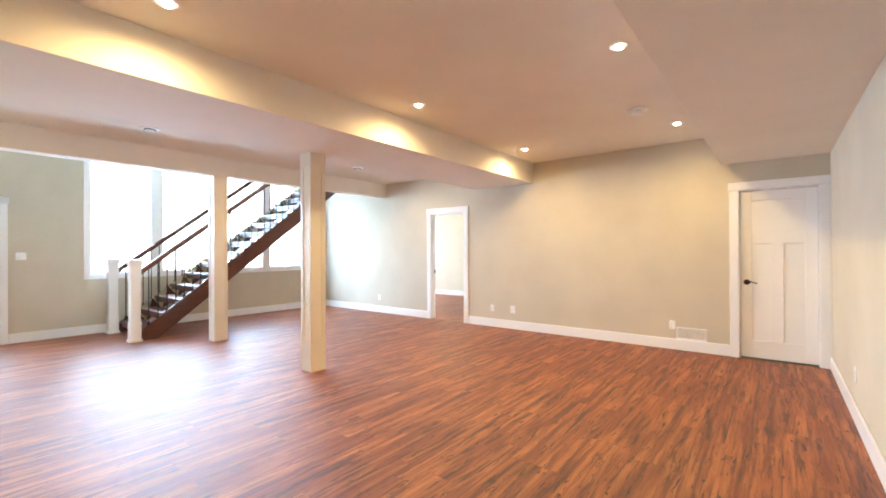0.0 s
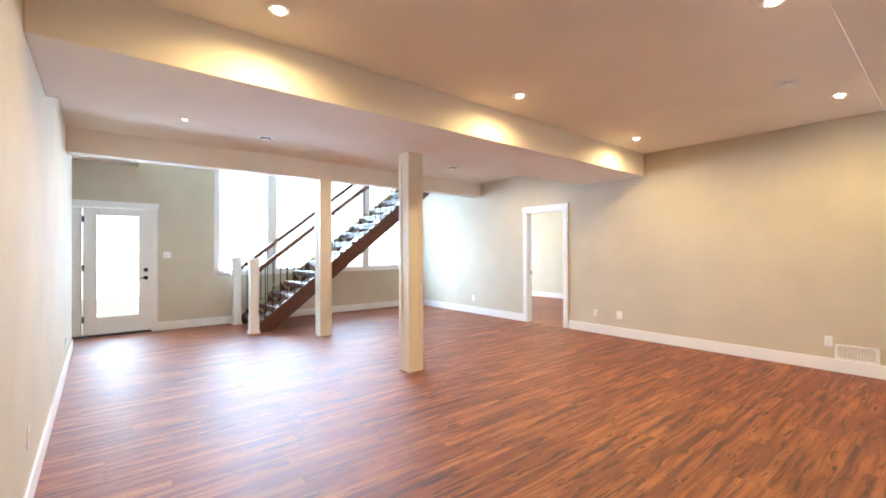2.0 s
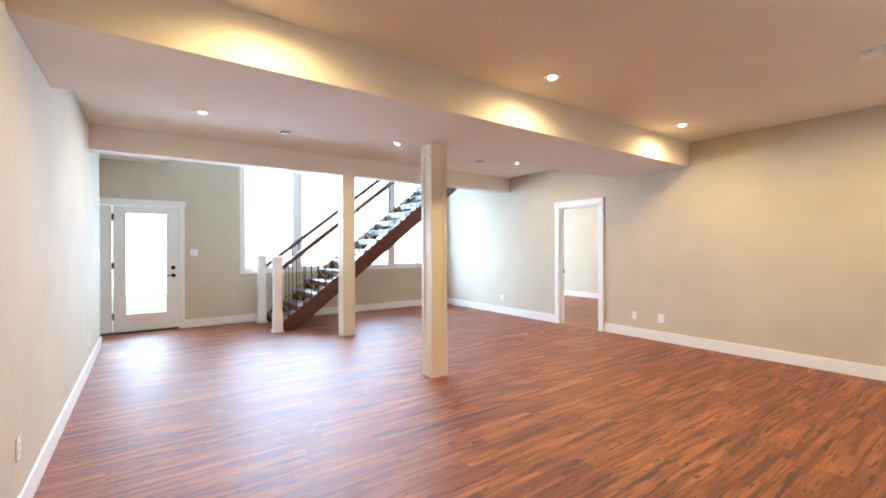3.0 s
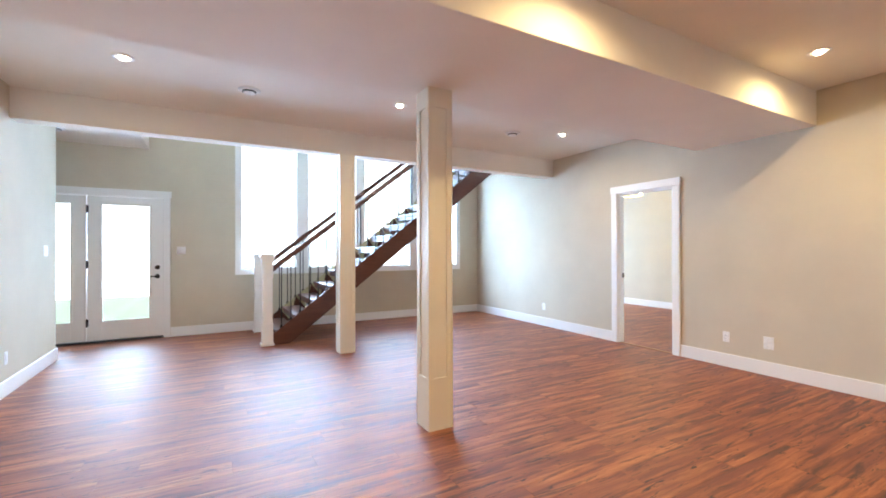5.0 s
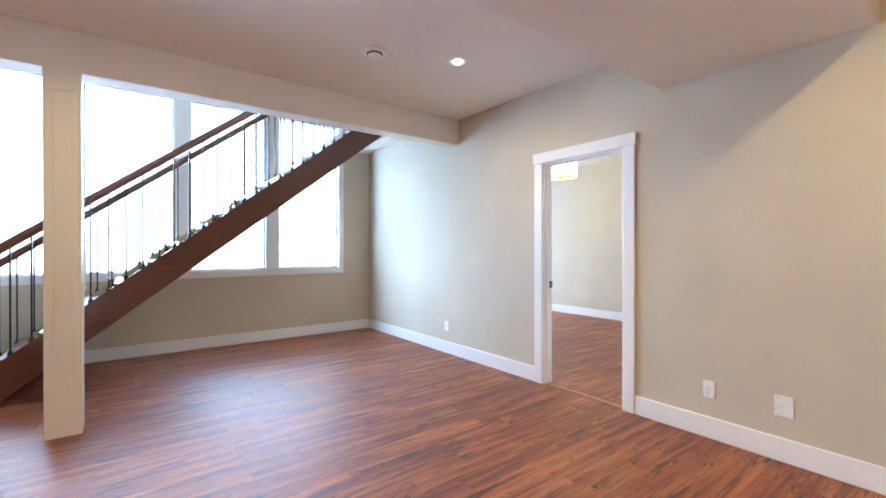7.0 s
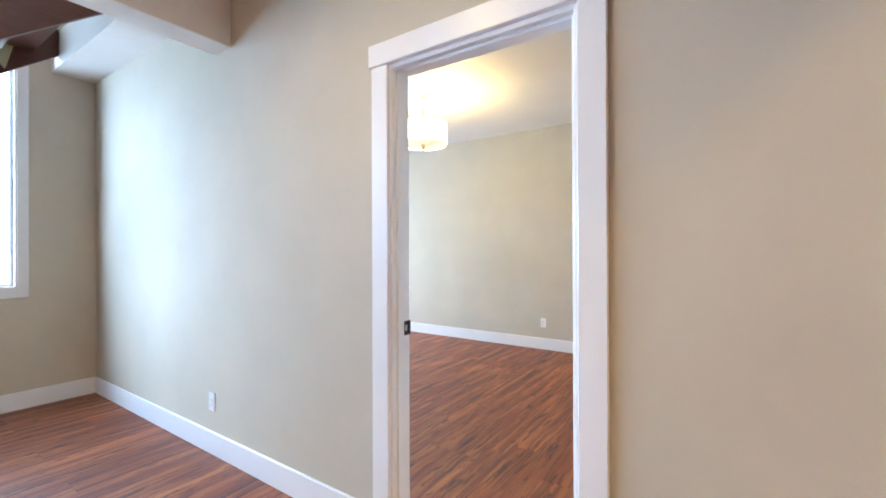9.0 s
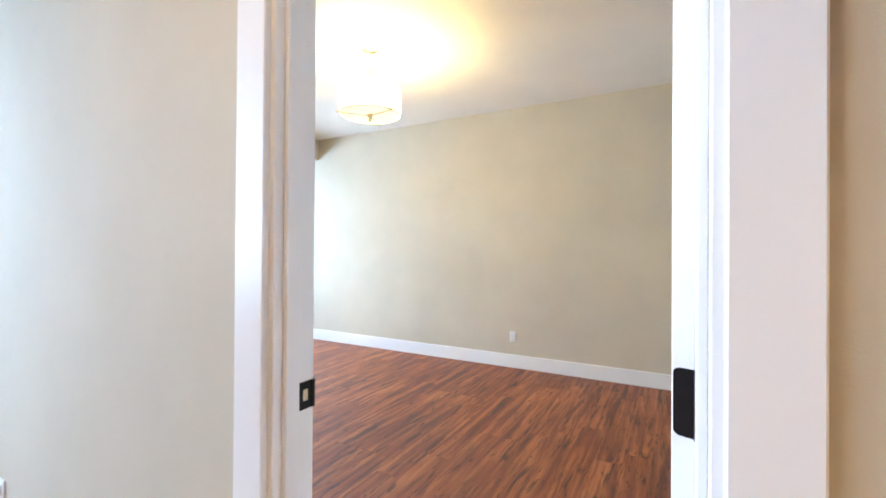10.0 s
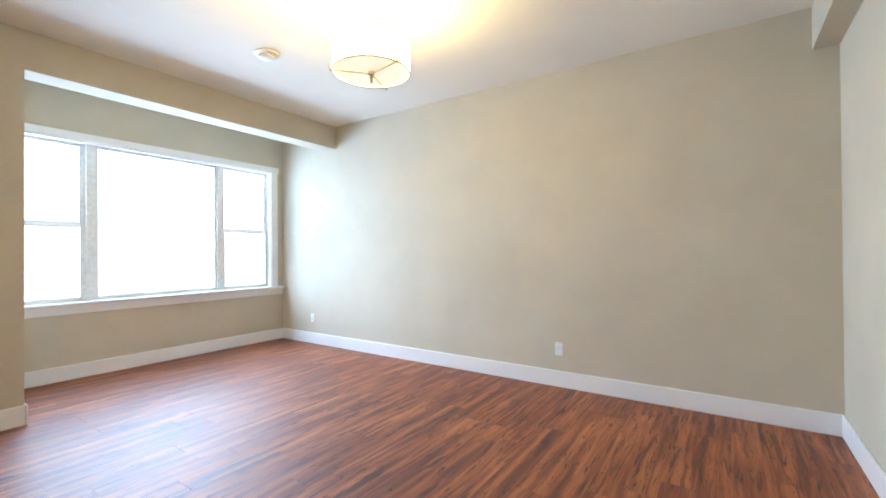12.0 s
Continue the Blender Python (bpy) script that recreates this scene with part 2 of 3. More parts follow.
# ---- walls ----
DY0, DY1, DZ = 4.228, 5.035, 2.06        # bedroom doorway
CY0, CY1 = -0.680, 0.077                # closet doorway
w = boxes("wall_east", WALL, [
    (XR, YB - T, -0.1, XR + T, CY0, UP), (XR, CY0, DZ, XR + T, CY1, UP), (XR, CY1, -0.1, XR + T, DY0, UP),
    (XR, DY0, DZ, XR + T, DY1, UP), (XR, DY1, -0.1, XR + T, BYW + 0.2, UP), (XR, 6.3, UP, XR + T, YW + 0.2, ROOF)])
structure(w, "greige painted wall with an open doorway and a closet door", "wall")
w = boxes("wall_south", WALL, [(XL - T, YB - T, -0.1, XR, YB, UP)])
structure(w, "greige painted plain wall with white baseboard", "wall")
w = boxes("wall_west", WALL, [(XL - T, YB, -0.1, XL, 7.60, TOP)])
structure(w, "greige painted wall ending beside the garden door", "wall")
# unseen walls, added to close in the space past the side wall
w = boxes("wall_entry", WALL, [(-2.3 - T, 5.9, -0.1, -2.3, YW + 0.2, UP), (-2.3, 5.9 - T, -0.1, XL - T, 5.9, UP)])
structure(w, "unseen greige walls added to enclose the entry beside the garden door", "wall")
GX0, GX1 = -1.405, 0.410                # garden door opening
WX0, WX1, WZ0, WZ1 = 1.408, 5.440, 0.975, 3.13   # stair window opening
N0, N1 = YW, YW + 0.2
w = boxes("wall_north", WALL, [
    (-2.3, N0, -0.1, GX0, N1, ROOF), (GX0, N0, 2.075, GX1, N1, ROOF), (GX1, N0, -0.1, WX0, N1, ROOF),
    (WX0, N0, -0.1, WX1, N1, WZ0), (WX0, N0, WZ1, WX1, N1, ROOF), (WX1, N0, -0.1, XR, N1, ROOF)])
structure(w, "greige painted window wall of the stairwell", "wall")
# upper walls out of view, added as an enclosure for the stairwell
w = boxes("wall_upper", WALL, [(0.21 - T, 6.3, UP, 0.21, YW, ROOF), (0.21, 6.3 - T, UP, XR, 6.3, ROOF)])
structure(w, "unseen greige walls added to enclose the upper stairwell", "wall")
# bedroom
RX0, RX1, RZ0, RZ1 = 6.945, 9.54, 0.745, 2.325
w = boxes("wall_bedroom_north", WALL, [
    (6.84, BYW, -0.1, RX0, BYW + 0.2, UP), (RX0, BYW, -0.1, RX1, BYW + 0.2, RZ0), (RX0, BYW, RZ1, RX1, BYW + 0.2, UP), (RX1, BYW, -0.1, BX1 + T, BYW + 0.2, UP),
    (BX0, BY1, -0.1, 6.84, BYW + 0.2, UP)])
structure(w, "greige painted bedroom wall with a window alcove", "wall")
w = boxes("wall_bedroom_east", WALL, [(BX1, BY0 - T, -0.1, BX1 + T, BYW, UP)])
structure(w, "plain greige painted bedroom wall", "wall")
w = boxes("wall_bedroom_south", WALL, [(BX0, BY0 - T, -0.1, BX1, BY0, UP)])
structure(w, "plain greige painted bedroom wall with vent", "wall")
w = boxes("beam_bedroom", WALL, [(6.84, BY1, 2.53, BX1, 8.92, BTOP)], bevel=0.0)
structure(w, "greige dropped beam over the bedroom window alcove", "beam")
w = boxes("soffit_bedroom", WALL, [(BX0, BY0, 2.53, BX1, 4.072, BTOP)])
structure(w, "narrow greige soffit along the bedroom wall", "soffit")
# closet behind the closed door
w = boxes("wall_closet", WALL, [(XR + T, YB - T, -0.1, XR + 1.0, YB, UP), (XR + 1.0, YB - T, -0.1, XR + 1.1, 0.6, UP), (XR + T, 0.5, -0.1, XR + 1.0, 0.6, UP)])
structure(w, "greige closet walls behind the door", "wall")

# ---- ceilings, bulkheads, beam ----
c = boxes("ceiling", CEIL, [(XL - T, YB - T, TOP, XR, 6.47, UP), (-2.3, 5.9, TOP + 0.002, XL - T, 6.47, UP), (-2.3, 6.47, TOP, 0.21, YW, UP), (5.65, 6.47, 2.775, XR, YW, UP)])
structure(c, "white painted flat ceiling with recessed lights", "ceiling")
# lid out of view, added to close the stairwell at the top
c = boxes("ceiling_stairwell", CEIL, [(0.0, 6.1, ROOF, XR + T, YW + 0.2, ROOF + 0.1)])
structure(c, "unseen white ceiling added to close the upper stairwell", "ceiling")
c = boxes("ceiling_bedroom", CEIL, [(BX0, BY0, BTOP, BX1, BYW, UP)])
structure(c, "white painted bedroom ceiling", "ceiling")
c = boxes("bulkhead", CEIL, [(XL, 2.834, 2.434, XR, 3.96, TOP)], bevel=0.004)
structure(c, "white dropped bulkhead crossing the lounge ceiling", "bulkhead")
c = boxes("bulkhead_side", CEIL, [(XL, YB, 2.40, XR, 0.25, TOP)], bevel=0.004)
structure(c, "white dropped bulkhead along the back wall", "bulkhead")
c = boxes("beam", CEIL, [(XL, 6.285, 2.479, XR, 6.47, TOP)], bevel=0.004)
structure(c, "white painted beam along the stairwell", "beam")

# ---- baseboards ----
BB, BT = 0.142, 0.016


def baseboard(name, runs):
    bm = bmesh.new()
    for x0, y0, x1, y1 in runs:
        add_box(bm, x0, y0, 0.0, x1, y1, BB, bevel=0.004)
    return structure(finish(bm, name, TRIM), "white painted flat baseboard", "baseboard")


baseboard("baseboard_east", [(XR - BT, CY1 + 0.09, XR, DY0 - 0.09), (XR - BT, DY1 + 0.09, XR, YW)])
baseboard("baseboard_north", [(GX1 + 0.067, YW - BT, XR - BT, YW), (-2.3, YW - BT, GX0 - 0.072, YW)])
baseboard("baseboard_west", [(XL, YB, XL + BT, 7.60 + BT), (XL - T, 7.60, XL, 7.60 + BT)])
baseboard("baseboard_south", [(XL + BT, YB, XR - 0.03, YB + BT)])
baseboard("baseboard_bedroom", [(BX1 - BT, BY0, BX1, BYW), (6.84, BYW - BT, BX1 - BT, BYW), (6.84, BY1 - BT, 6.84 + BT, BYW - BT), (BX0, BY1 - BT, 6.84, BY1),
                                (BX0 + 0.02, BY0, BX1 - BT, BY0 + BT), (BX0, DY1 + 0.09, BX0 + BT, BY1 - BT)])


# ---- doorways ----
def casing_x(name, x, side, y0, y1, ztop, label):
    """White casing round an opening in a wall that faces -x (side -1) or +x."""
    a, b = sorted((x, x + side * 0.02))
    ha, hb = sorted((x, x + side * 0.027))
    root = boxes(name, TRIM, [(a, y0 - 0.088, 0, b, y0 + 0.004, ztop), (a, y1 - 0.004, 0, b, y1 + 0.088, ztop)], bevel=0.003)
    boxes("head", TRIM, [(ha, y0 - 0.1, ztop + 0.001, hb, y1 + 0.1, ztop + 0.097)], root, 0.003)
    return structure(root, label, "door casing")


casing_x("trim_bedroom_door", XR, -1, DY0, DY1, DZ, "white flat casing round the open bedroom doorway")
casing_x("trim_bedroom_door_inside", BX0, 1, DY0, DY1, DZ, "white flat casing inside the bedroom doorway")
jamb = boxes("trim_bedroom_jamb", TRIM, [(XR - 0.004, DY0 - 0.002, 0, BX0 + 0.004, DY0 + 0.018, DZ), (XR - 0.004, DY1 - 0.018, 0, BX0 + 0.004, DY1 + 0.002, DZ), (XR - 0.004, DY0 + 0.018, DZ - 0.018, BX0 + 0.004, DY1 - 0.018, DZ + 0.002)], bevel=0.002)
structure(jamb, "white door jamb with black hinges and no door", "door jamb")
boxes("stop", TRIM, [(XR + 0.020, DY0 + 0.018, 0, XR + 0.058, DY0 + 0.031, DZ - 0.018), (XR + 0.020, DY1 - 0.031, 0, XR + 0.058, DY1 - 0.018, DZ - 0.018), (XR + 0.020, DY0 + 0.031, DZ - 0.031, XR + 0.058, DY1 - 0.031, DZ - 0.018)], jamb, 0.002)


def hinge(z):
    bm = bmesh.new()
    add_box(bm, XR + 0.063, DY0 + 0.018, z - 0.05, BX0 + 0.002, DY0 + 0.0205, z + 0.05, bevel=0.001)
    add_lathe(bm, [(0.006, -0.052), (0.0075, -0.05), (0.0075, 0.05), (0.006, 0.052)], (BX0 + 0.008, DY0 + 0.023, z), 12)
    for dz in (-0.034, 0, 0.034):
        add_lathe(bm, [(0.004, 0), (0.003, 0.0012)], (XR + 0.083, DY0 + 0.0205, z + dz), 10, pose(0, 0, 0, -90, 0, 0))
    ob = finish(bm, "hinge", BLACK, jamb)
    ob["label"] = "black steel hinge leaf"


for z in (0.25, 1.03, 1.81):
    hinge(z)


def bedroom_door():
    """Built closed along +y from its hinge edge, then swung into the bedroom."""
    wd, z0, z1 = 0.767, 0.012, 2.038
    rails = [(-0.035, 0, z0, 0, 0.11, z1), (-0.035, wd - 0.11, z0, 0, wd, z1), (-0.035, 0.11, z0, 0, wd - 0.11, z0 + 0.21), (-0.035, 0.11, z1 - 0.12, 0, wd - 0.11, z1),
             (-0.035, 0.11, 1.40, 0, wd - 0.11, 1.52), (-0.035, wd / 2 - 0.055, z0 + 0.21, 0, wd / 2 + 0.055, 1.40)]
    d = boxes("door_bedroom", TRIM, rails, bevel=0.0025)
    boxes("panel", TRIM, [(-0.024, 0.10, z0 + 0.2, -0.011, wd - 0.10, z1 - 0.1)], d)
    for z in (0.25, 1.03, 1.81):
        bm = bmesh.new()
        out = []
        for cx, cz, a0 in ((-0.022, 0.042, 90), (-0.022, -0.042, 180)):
            for k in range(5):
                a = radians(a0 + 22.5 * k)
                out.append((cx + 0.009 * math.cos(a), z + cz + 0.009 * math.sin(a)))
        out += [(0.004, z - 0.051), (0.004, z + 0.051)]
        add_prism(bm, out, -0.0022, 0.0005)
        finish(bm, "hinge_leaf", BLACK, d)
    d.matrix_world = pose(BX0 + 0.014, DY0 + 0.027, 0, 0, 0, -110)
    structure(d, "white panelled door standing open into the bedroom", "door")


bedroom_door()
bm = bmesh.new()
for a, b, c, d in ((0.063, 0.077, 0.895, 0.957), (0.093, 0.108, 0.895, 0.957), (0.077, 0.093, 0.895, 0.913), (0.077, 0.093, 0.939, 0.957)):
    add_box(bm, XR + a, DY1 - 0.0205, c, XR + b, DY1 - 0.0178, d)
add_lathe(bm, [(0.009, -0.031), (0.009, 0.031)], (XR + 0.106, DY1 - 0.015, 0.926), 12)
st = finish(bm, "strike_plate", BLACK, jamb)
st["label"] = "black strike plate with latch hole"
boxes("latch_hole", BRASS, [(XR + 0.077, DY1 - 0.0184, 0.913, XR + 0.093, DY1 - 0.0175, 0.939)], jamb)
th = boxes("threshold", wood("threshold_oak", [(0.3, (0.16, 0.07, 0.03)), (0.8, (0.38, 0.18, 0.08))], 0.4, (9.0, 1.5), 0.5), [(XR + 0.01, DY0 + 0.018, 0.0, XR + 0.058, DY1 - 0.018, 0.007)], bevel=0.003)
structure(th, "light brown wooden threshold strip in the doorway", "threshold")

# closet door
casing_x("trim_closet_door", XR, -1, CY0, CY1, DZ, "white flat casing round the closet door")
cj = boxes("trim_closet_jamb", TRIM, [(XR - 0.004, CY0 - 0.002, 0, BX0, CY0 + 0.014, DZ), (XR - 0.004, CY1 - 0.014, 0, BX0, CY1 + 0.002, DZ), (XR - 0.004, CY0 + 0.014, DZ - 0.014, BX0, CY1 - 0.014, DZ + 0.002)])
structure(cj, "white closet door jamb", "door jamb")


def closet_door():
    y0, y1, z0, z1 = CY0 + 0.017, CY1 - 0.017, 0.014, DZ - 0.017
    xf = XR + 0.04
    rails = [(xf, y0, z0, xf + 0.035, y0 + 0.11, z1), (xf, y1 - 0.11, z0, xf + 0.035, y1, z1),
             (xf, y0 + 0.11, z0, xf + 0.035, y1 - 0.11, z0 + 0.21), (xf, y0 + 0.11, z1 - 0.12, xf + 0.035, y1 - 0.11, z1),
             (xf, y0 + 0.11, 1.40, xf + 0.035, y1 - 0.11, 1.52), (xf, (y0 + y1) / 2 - 0.055, z0 + 0.21, xf + 0.035, (y0 + y1) / 2 + 0.055, 1.40)]
    d = boxes("door_closet", TRIM, rails, bevel=0.0025)
    boxes("panel", TRIM, [(xf + 0.011, y0 + 0.10, z0 + 0.2, xf + 0.024, y1 - 0.10, z1 - 0.1)], d)
    structure(d, "closed white three-panel closet door with black lever", "door")
    bm = bmesh.new()
    hy, hz = y1 - 0.065, 0.93
    add_lathe(bm, [(0.033, 0), (0.033, 0.006), (0.026, 0.011), (0.012, 0.014), (0.012, 0.05), (0.010, 0.053)], (xf, hy, hz), 28, pose(0, 0, 0, 0, -90, 0))
    for k in range(10):
        a, b = k / 10, (k + 1) / 10
        za, zb = 0.010 * math.sin(a * 5), 0.010 * math.sin(b * 5)
        add_box(bm, xf - 0.052, hy - 0.105 * b, hz + (za + zb) / 2 - 0.008 + 0.003 * a, xf - 0.042, hy - 0.105 * a + 0.003, hz + (za + zb) / 2 + 0.008 - 0.003 * a, bevel=0.002)
    h = finish(bm, "lever_handle", BLACK, d)
    h["label"] = "black bronze lever handle"


closet_door()


# ---- garden doors ----
def garden_doors():
    root = boxes("door_garden", TRIM, [(GX0 - 0.002, YW - 0.004, 0.012, GX0 + 0.024, YW + 0.13, 2.075), (GX1 - 0.024, YW - 0.004, 0.012, GX1 + 0.002, YW + 0.13, 2.075), (GX0 + 0.024, YW - 0.004, 2.05, GX1 - 0.024, YW + 0.13, 2.077)])
    structure(root, "white double garden door with full glass panes, closed", "door")
    mid = -0.500
    for lx0, lx1 in ((GX0 + 0.028, mid - 0.003), (mid + 0.003, GX1 - 0.026)):
        leaf = boxes("leaf", TRIM, [(lx0, YW + 0.012, 0.03, lx0 + 0.165, YW + 0.056, 2.045), (lx1 - 0.165, YW + 0.012, 0.03, lx1, YW + 0.056, 2.045),
                                    (lx0 + 0.165, YW + 0.012, 0.03, lx1 - 0.165, YW + 0.056, 0.295), (lx0 + 0.165, YW + 0.012, 1.93, lx1 - 0.165, YW + 0.056, 2.045)], root, 0.0025)
        gx0, gx1, gz0, gz1 = lx0 + 0.165, lx1 - 0.165, 0.295, 1.93
        boxes("bead", PLASTIC, [(gx0 - 0.022, YW + 0.003, gz0 - 0.022, gx0 + 0.006, YW + 0.013, gz1 + 0.022), (gx1 - 0.006, YW + 0.003, gz0 - 0.022, gx1 + 0.022, YW + 0.013, gz1 + 0.022),
                                (gx0 + 0.006, YW + 0.003, gz0 - 0.022, gx1 - 0.006, YW + 0.013, gz0 + 0.006), (gx0 + 0.006, YW + 0.003, gz1 - 0.006, gx1 - 0.006, YW + 0.013, gz1 + 0.022)], leaf, 0.003)
        p = boxes("pane", GLASS, [(gx0, YW + 0.028, gz0, gx1, YW + 0.038, gz1)], leaf)
        p.visible_shadow = False
    boxes("astragal", TRIM, [(mid - 0.022, YW + 0.004, 0.03, mid - 0.004, YW + 0.0125, 2.045)], root, 0.002)
    for z in (0.28, 1.09, 1.86):
        bm = bmesh.new()
        add_lathe(bm, [(0.006, -0.055), (0.009, -0.05), (0.009, 0.05), (0.006, 0.055)], (mid, YW + 0.004, z), 12)
        add_box(bm, mid + 0.003, YW + 0.008, z - 0.05, mid + 0.02, YW + 0.0125, z + 0.05)
        finish(bm, "hinge", BLACK, root)
    t = boxes("sill", DARK, [(GX0 + 0.024, YW - 0.03, 0.0, GX1 - 0.024, YW + 0.14, 0.024)], root, 0.004)
    t["label"] = "dark bronze door sill"
    bm = bmesh.new()
    for z in (1.037, 0.905):
        add_lathe(bm, [(0.032, 0), (0.032, 0.008), (0.024, 0.016), (0.012, 0.018), (0.011, 0.045)], (0.311, YW + 0.012, z), 24, pose(0, 0, 0, 90, 0, 0))
    add_box(bm, 0.21, YW - 0.036, 0.897, 0.318, YW - 0.026, 0.913, bevel=0.003)
    finish(bm, "lever_handle", BLACK, root)
    tr = boxes("trim_garden_door", TRIM, [(GX0 - 0.07, YW - 0.02, 0, GX0 + 0.012, YW, 2.06), (GX1 - 0.012, YW - 0.02, 0, GX1 + 0.065, YW, 2.06)], bevel=0.003)
    boxes("head", TRIM, [(GX0 - 0.085, YW - 0.027, 2.061, GX1 + 0.08, YW, 2.158)], tr, 0.003)
    structure(tr, "white flat casing round the garden door", "door casing")


garden_doors()


# ---- stair window ----
def stair_window():
    mull = [(2.285, 2.465), (3.31, 3.48), (4.375, 4.55)]
    root = boxes("window_stair", TRIM, [(WX0 - 0.07, YW - 0.019, WZ0 - 0.08, WX0, YW, WZ1 + 0.1), (WX1, YW - 0.019, WZ0 - 0.08, WX1 + 0.07, YW, WZ1 + 0.1),
                                        (WX0, YW - 0.019, WZ1, WX1, YW, WZ1 + 0.1), (WX0, YW - 0.019, WZ0 - 0.08, WX1, YW, WZ0)], bevel=0.003)
    structure(root, "tall white-framed four-pane window over the stairs", "window")
    boxes("lining", TRIM, [(WX0 - 0.002, YW - 0.012, WZ0, WX0 + 0.012, YW + 0.19, WZ1), (WX1 - 0.012, YW - 0.012, WZ0, WX1 + 0.002, YW + 0.19, WZ1),
                           (WX0 + 0.012, YW - 0.012, WZ0 - 0.002, WX1 - 0.012, YW + 0.19, WZ0 + 0.012), (WX0 + 0.012, YW - 0.012, WZ1 - 0.012, WX1 - 0.012, YW + 0.19, WZ1 + 0.002)], root)
    boxes("mullion", TRIM, [(a, YW - 0.012, WZ0 + 0.012, b, YW + 0.12, WZ1 - 0.012) for a, b in mull], root, 0.003)
    edges = [WX0 + 0.012] + [v for m in mull for v in m] + [WX1 - 0.012]
    for a, b in zip(edges[::2], edges[1::2]):
        boxes("frame", PLASTIC, [(a, YW + 0.05, WZ0 + 0.012, a + 0.022, YW + 0.1, WZ1 - 0.012), (b - 0.022, YW + 0.05, WZ0 + 0.012, b, YW + 0.1, WZ1 - 0.012),
                                 (a + 0.022, YW + 0.05, WZ0 + 0.012, b - 0.022, YW + 0.1, WZ0 + 0.034), (a + 0.022, YW + 0.05, WZ1 - 0.034, b - 0.022, YW + 0.1, WZ1 - 0.012)], root, 0.003)
        p = boxes("pane", GLASS, [(a + 0.02, YW + 0.07, WZ0 + 0.032, b - 0.02, YW + 0.08, WZ1 - 0.032)], root)
        p.visible_shadow = False


stair_window()


# ---- bedroom window ----
def bedroom_window():
    y = BYW
    root = boxes("window_bedroom", TRIM, [(RX0 - 0.09, y - 0.02, RZ0, RX0, y, RZ1), (RX1, y - 0.02, RZ0, RX1 + 0.09, y, RZ1)], bevel=0.003)
    structure(root, "white triple bedroom window with sash sides", "window")
    boxes("head", TRIM, [(RX0 - 0.104, y - 0.027, RZ1 + 0.001, RX1 + 0.105, y, RZ1 + 0.075)], root, 0.003)
    boxes("sill", TRIM, [(RX0 - 0.104, y - 0.07, RZ0 - 0.024, RX1 + 0.176, y + 0.05, RZ0 - 0.001)], root, 0.006, 2)
    boxes("apron", TRIM, [(RX0 - 0.1, y - 0.018, RZ0 - 0.115, RX1 + 0.17, y, RZ0 - 0.025)], root, 0.003)
    boxes("lining", TRIM, [(RX0 - 0.002, y - 0.012, RZ0, RX0 + 0.014, y + 0.19, RZ1), (RX1 - 0.014, y - 0.012, RZ0, RX1 + 0.002, y + 0.19, RZ1),
                           (RX0 + 0.014, y - 0.012, RZ1 - 0.014, RX1 - 0.014, y + 0.19, RZ1 + 0.002), (RX0 + 0.014, y + 0.05, RZ0 - 0.002, RX1 - 0.014, y + 0.19, RZ0 + 0.014)], root)
    m1, m2 = (7.515, 7.59), (8.815, 8.88)
    boxes("mullion", PLASTIC, [(a, y + 0.04, RZ0 + 0.014, b, y + 0.13, RZ1 - 0.014) for a, b in (m1, m2)], root, 0.003)
    edges = [RX0 + 0.014, m1[0], m1[1], m2[0], m2[1], RX1 - 0.014]
    for k, (a, b) in enumerate(zip(edges[::2], edges[1::2])):
        f = 0.045 if k != 1 else 0.025
        rows = [(RZ0 + 0.014, RZ1 - 0.014)] if k == 1 else [(RZ0 + 0.014, 1.50), (1.50, RZ1 - 0.014)]
        for j, (c, d) in enumerate(rows):
            yy = y + 0.06 + (0.028 if j else 0)
            boxes("sash", PLASTIC, [(a, yy, c, a + f, yy + 0.03, d), (b - f, yy, c, b, yy + 0.03, d), (a + f, yy, c, b - f, yy + 0.03, c + 0.03), (a + f, yy, d - 0.03, b - f, yy + 0.03, d)], root, 0.003)
            if k == 0 and j == 1:
                for zz in (c + (d - c) * 0.37, c + (d - c) * 0.68):
                    boxes("grille_bar", PLASTIC, [(a + f, yy + 0.008, zz - 0.005, b - f, yy + 0.02, zz + 0.005)], root)
            p = boxes("pane", GLASS, [(a + f - 0.003, yy + 0.01, c + 0.027, b - f + 0.003, yy + 0.018, d - 0.027)], root)
            p.visible_shadow = False


bedroom_window()


# ---- posts ----
def post(cx, cy, ztop, label):
    h = 0.0975
    bm = bmesh.new()
    add_box(bm, -h + 0.01, -h + 0.01, 0, h - 0.01, h - 0.01, ztop)
    root = finish(bm, "post", CREAM)
    root.location = (cx, cy, 0)
    s = 0.05
    for k in range(4):
        bmf = bmesh.new()
        add_box(bmf, -h, -h, 0.0, h - 0.0105, -h + 0.0095, 0.37, bevel=0.0015)
        add_box(bmf, -h, -h, ztop - 0.14, h - 0.0105, -h + 0.0095, ztop, bevel=0.0015)
        add_box(bmf, -h, -h, 0.37, -h + s, -h + 0.0095, ztop - 0.14, bevel=0.0015)
        add_box(bmf, h - s, -h, 0.37, h - 0.0105, -h + 0.0095, ztop - 0.14, bevel=0.0015)
        bmesh.ops.rotate(bmf, verts=bmf.verts, cent=(0, 0, 0), matrix=Matrix.Rotation(k * math.pi / 2, 3, "Z"))
        finish(bmf, "casing", CREAM, root)
    return tagged(root, label, "post", "square posts")


post(2.433, 3.820, 2.434, "cream square wooden post with recessed panels under the bulkhead")
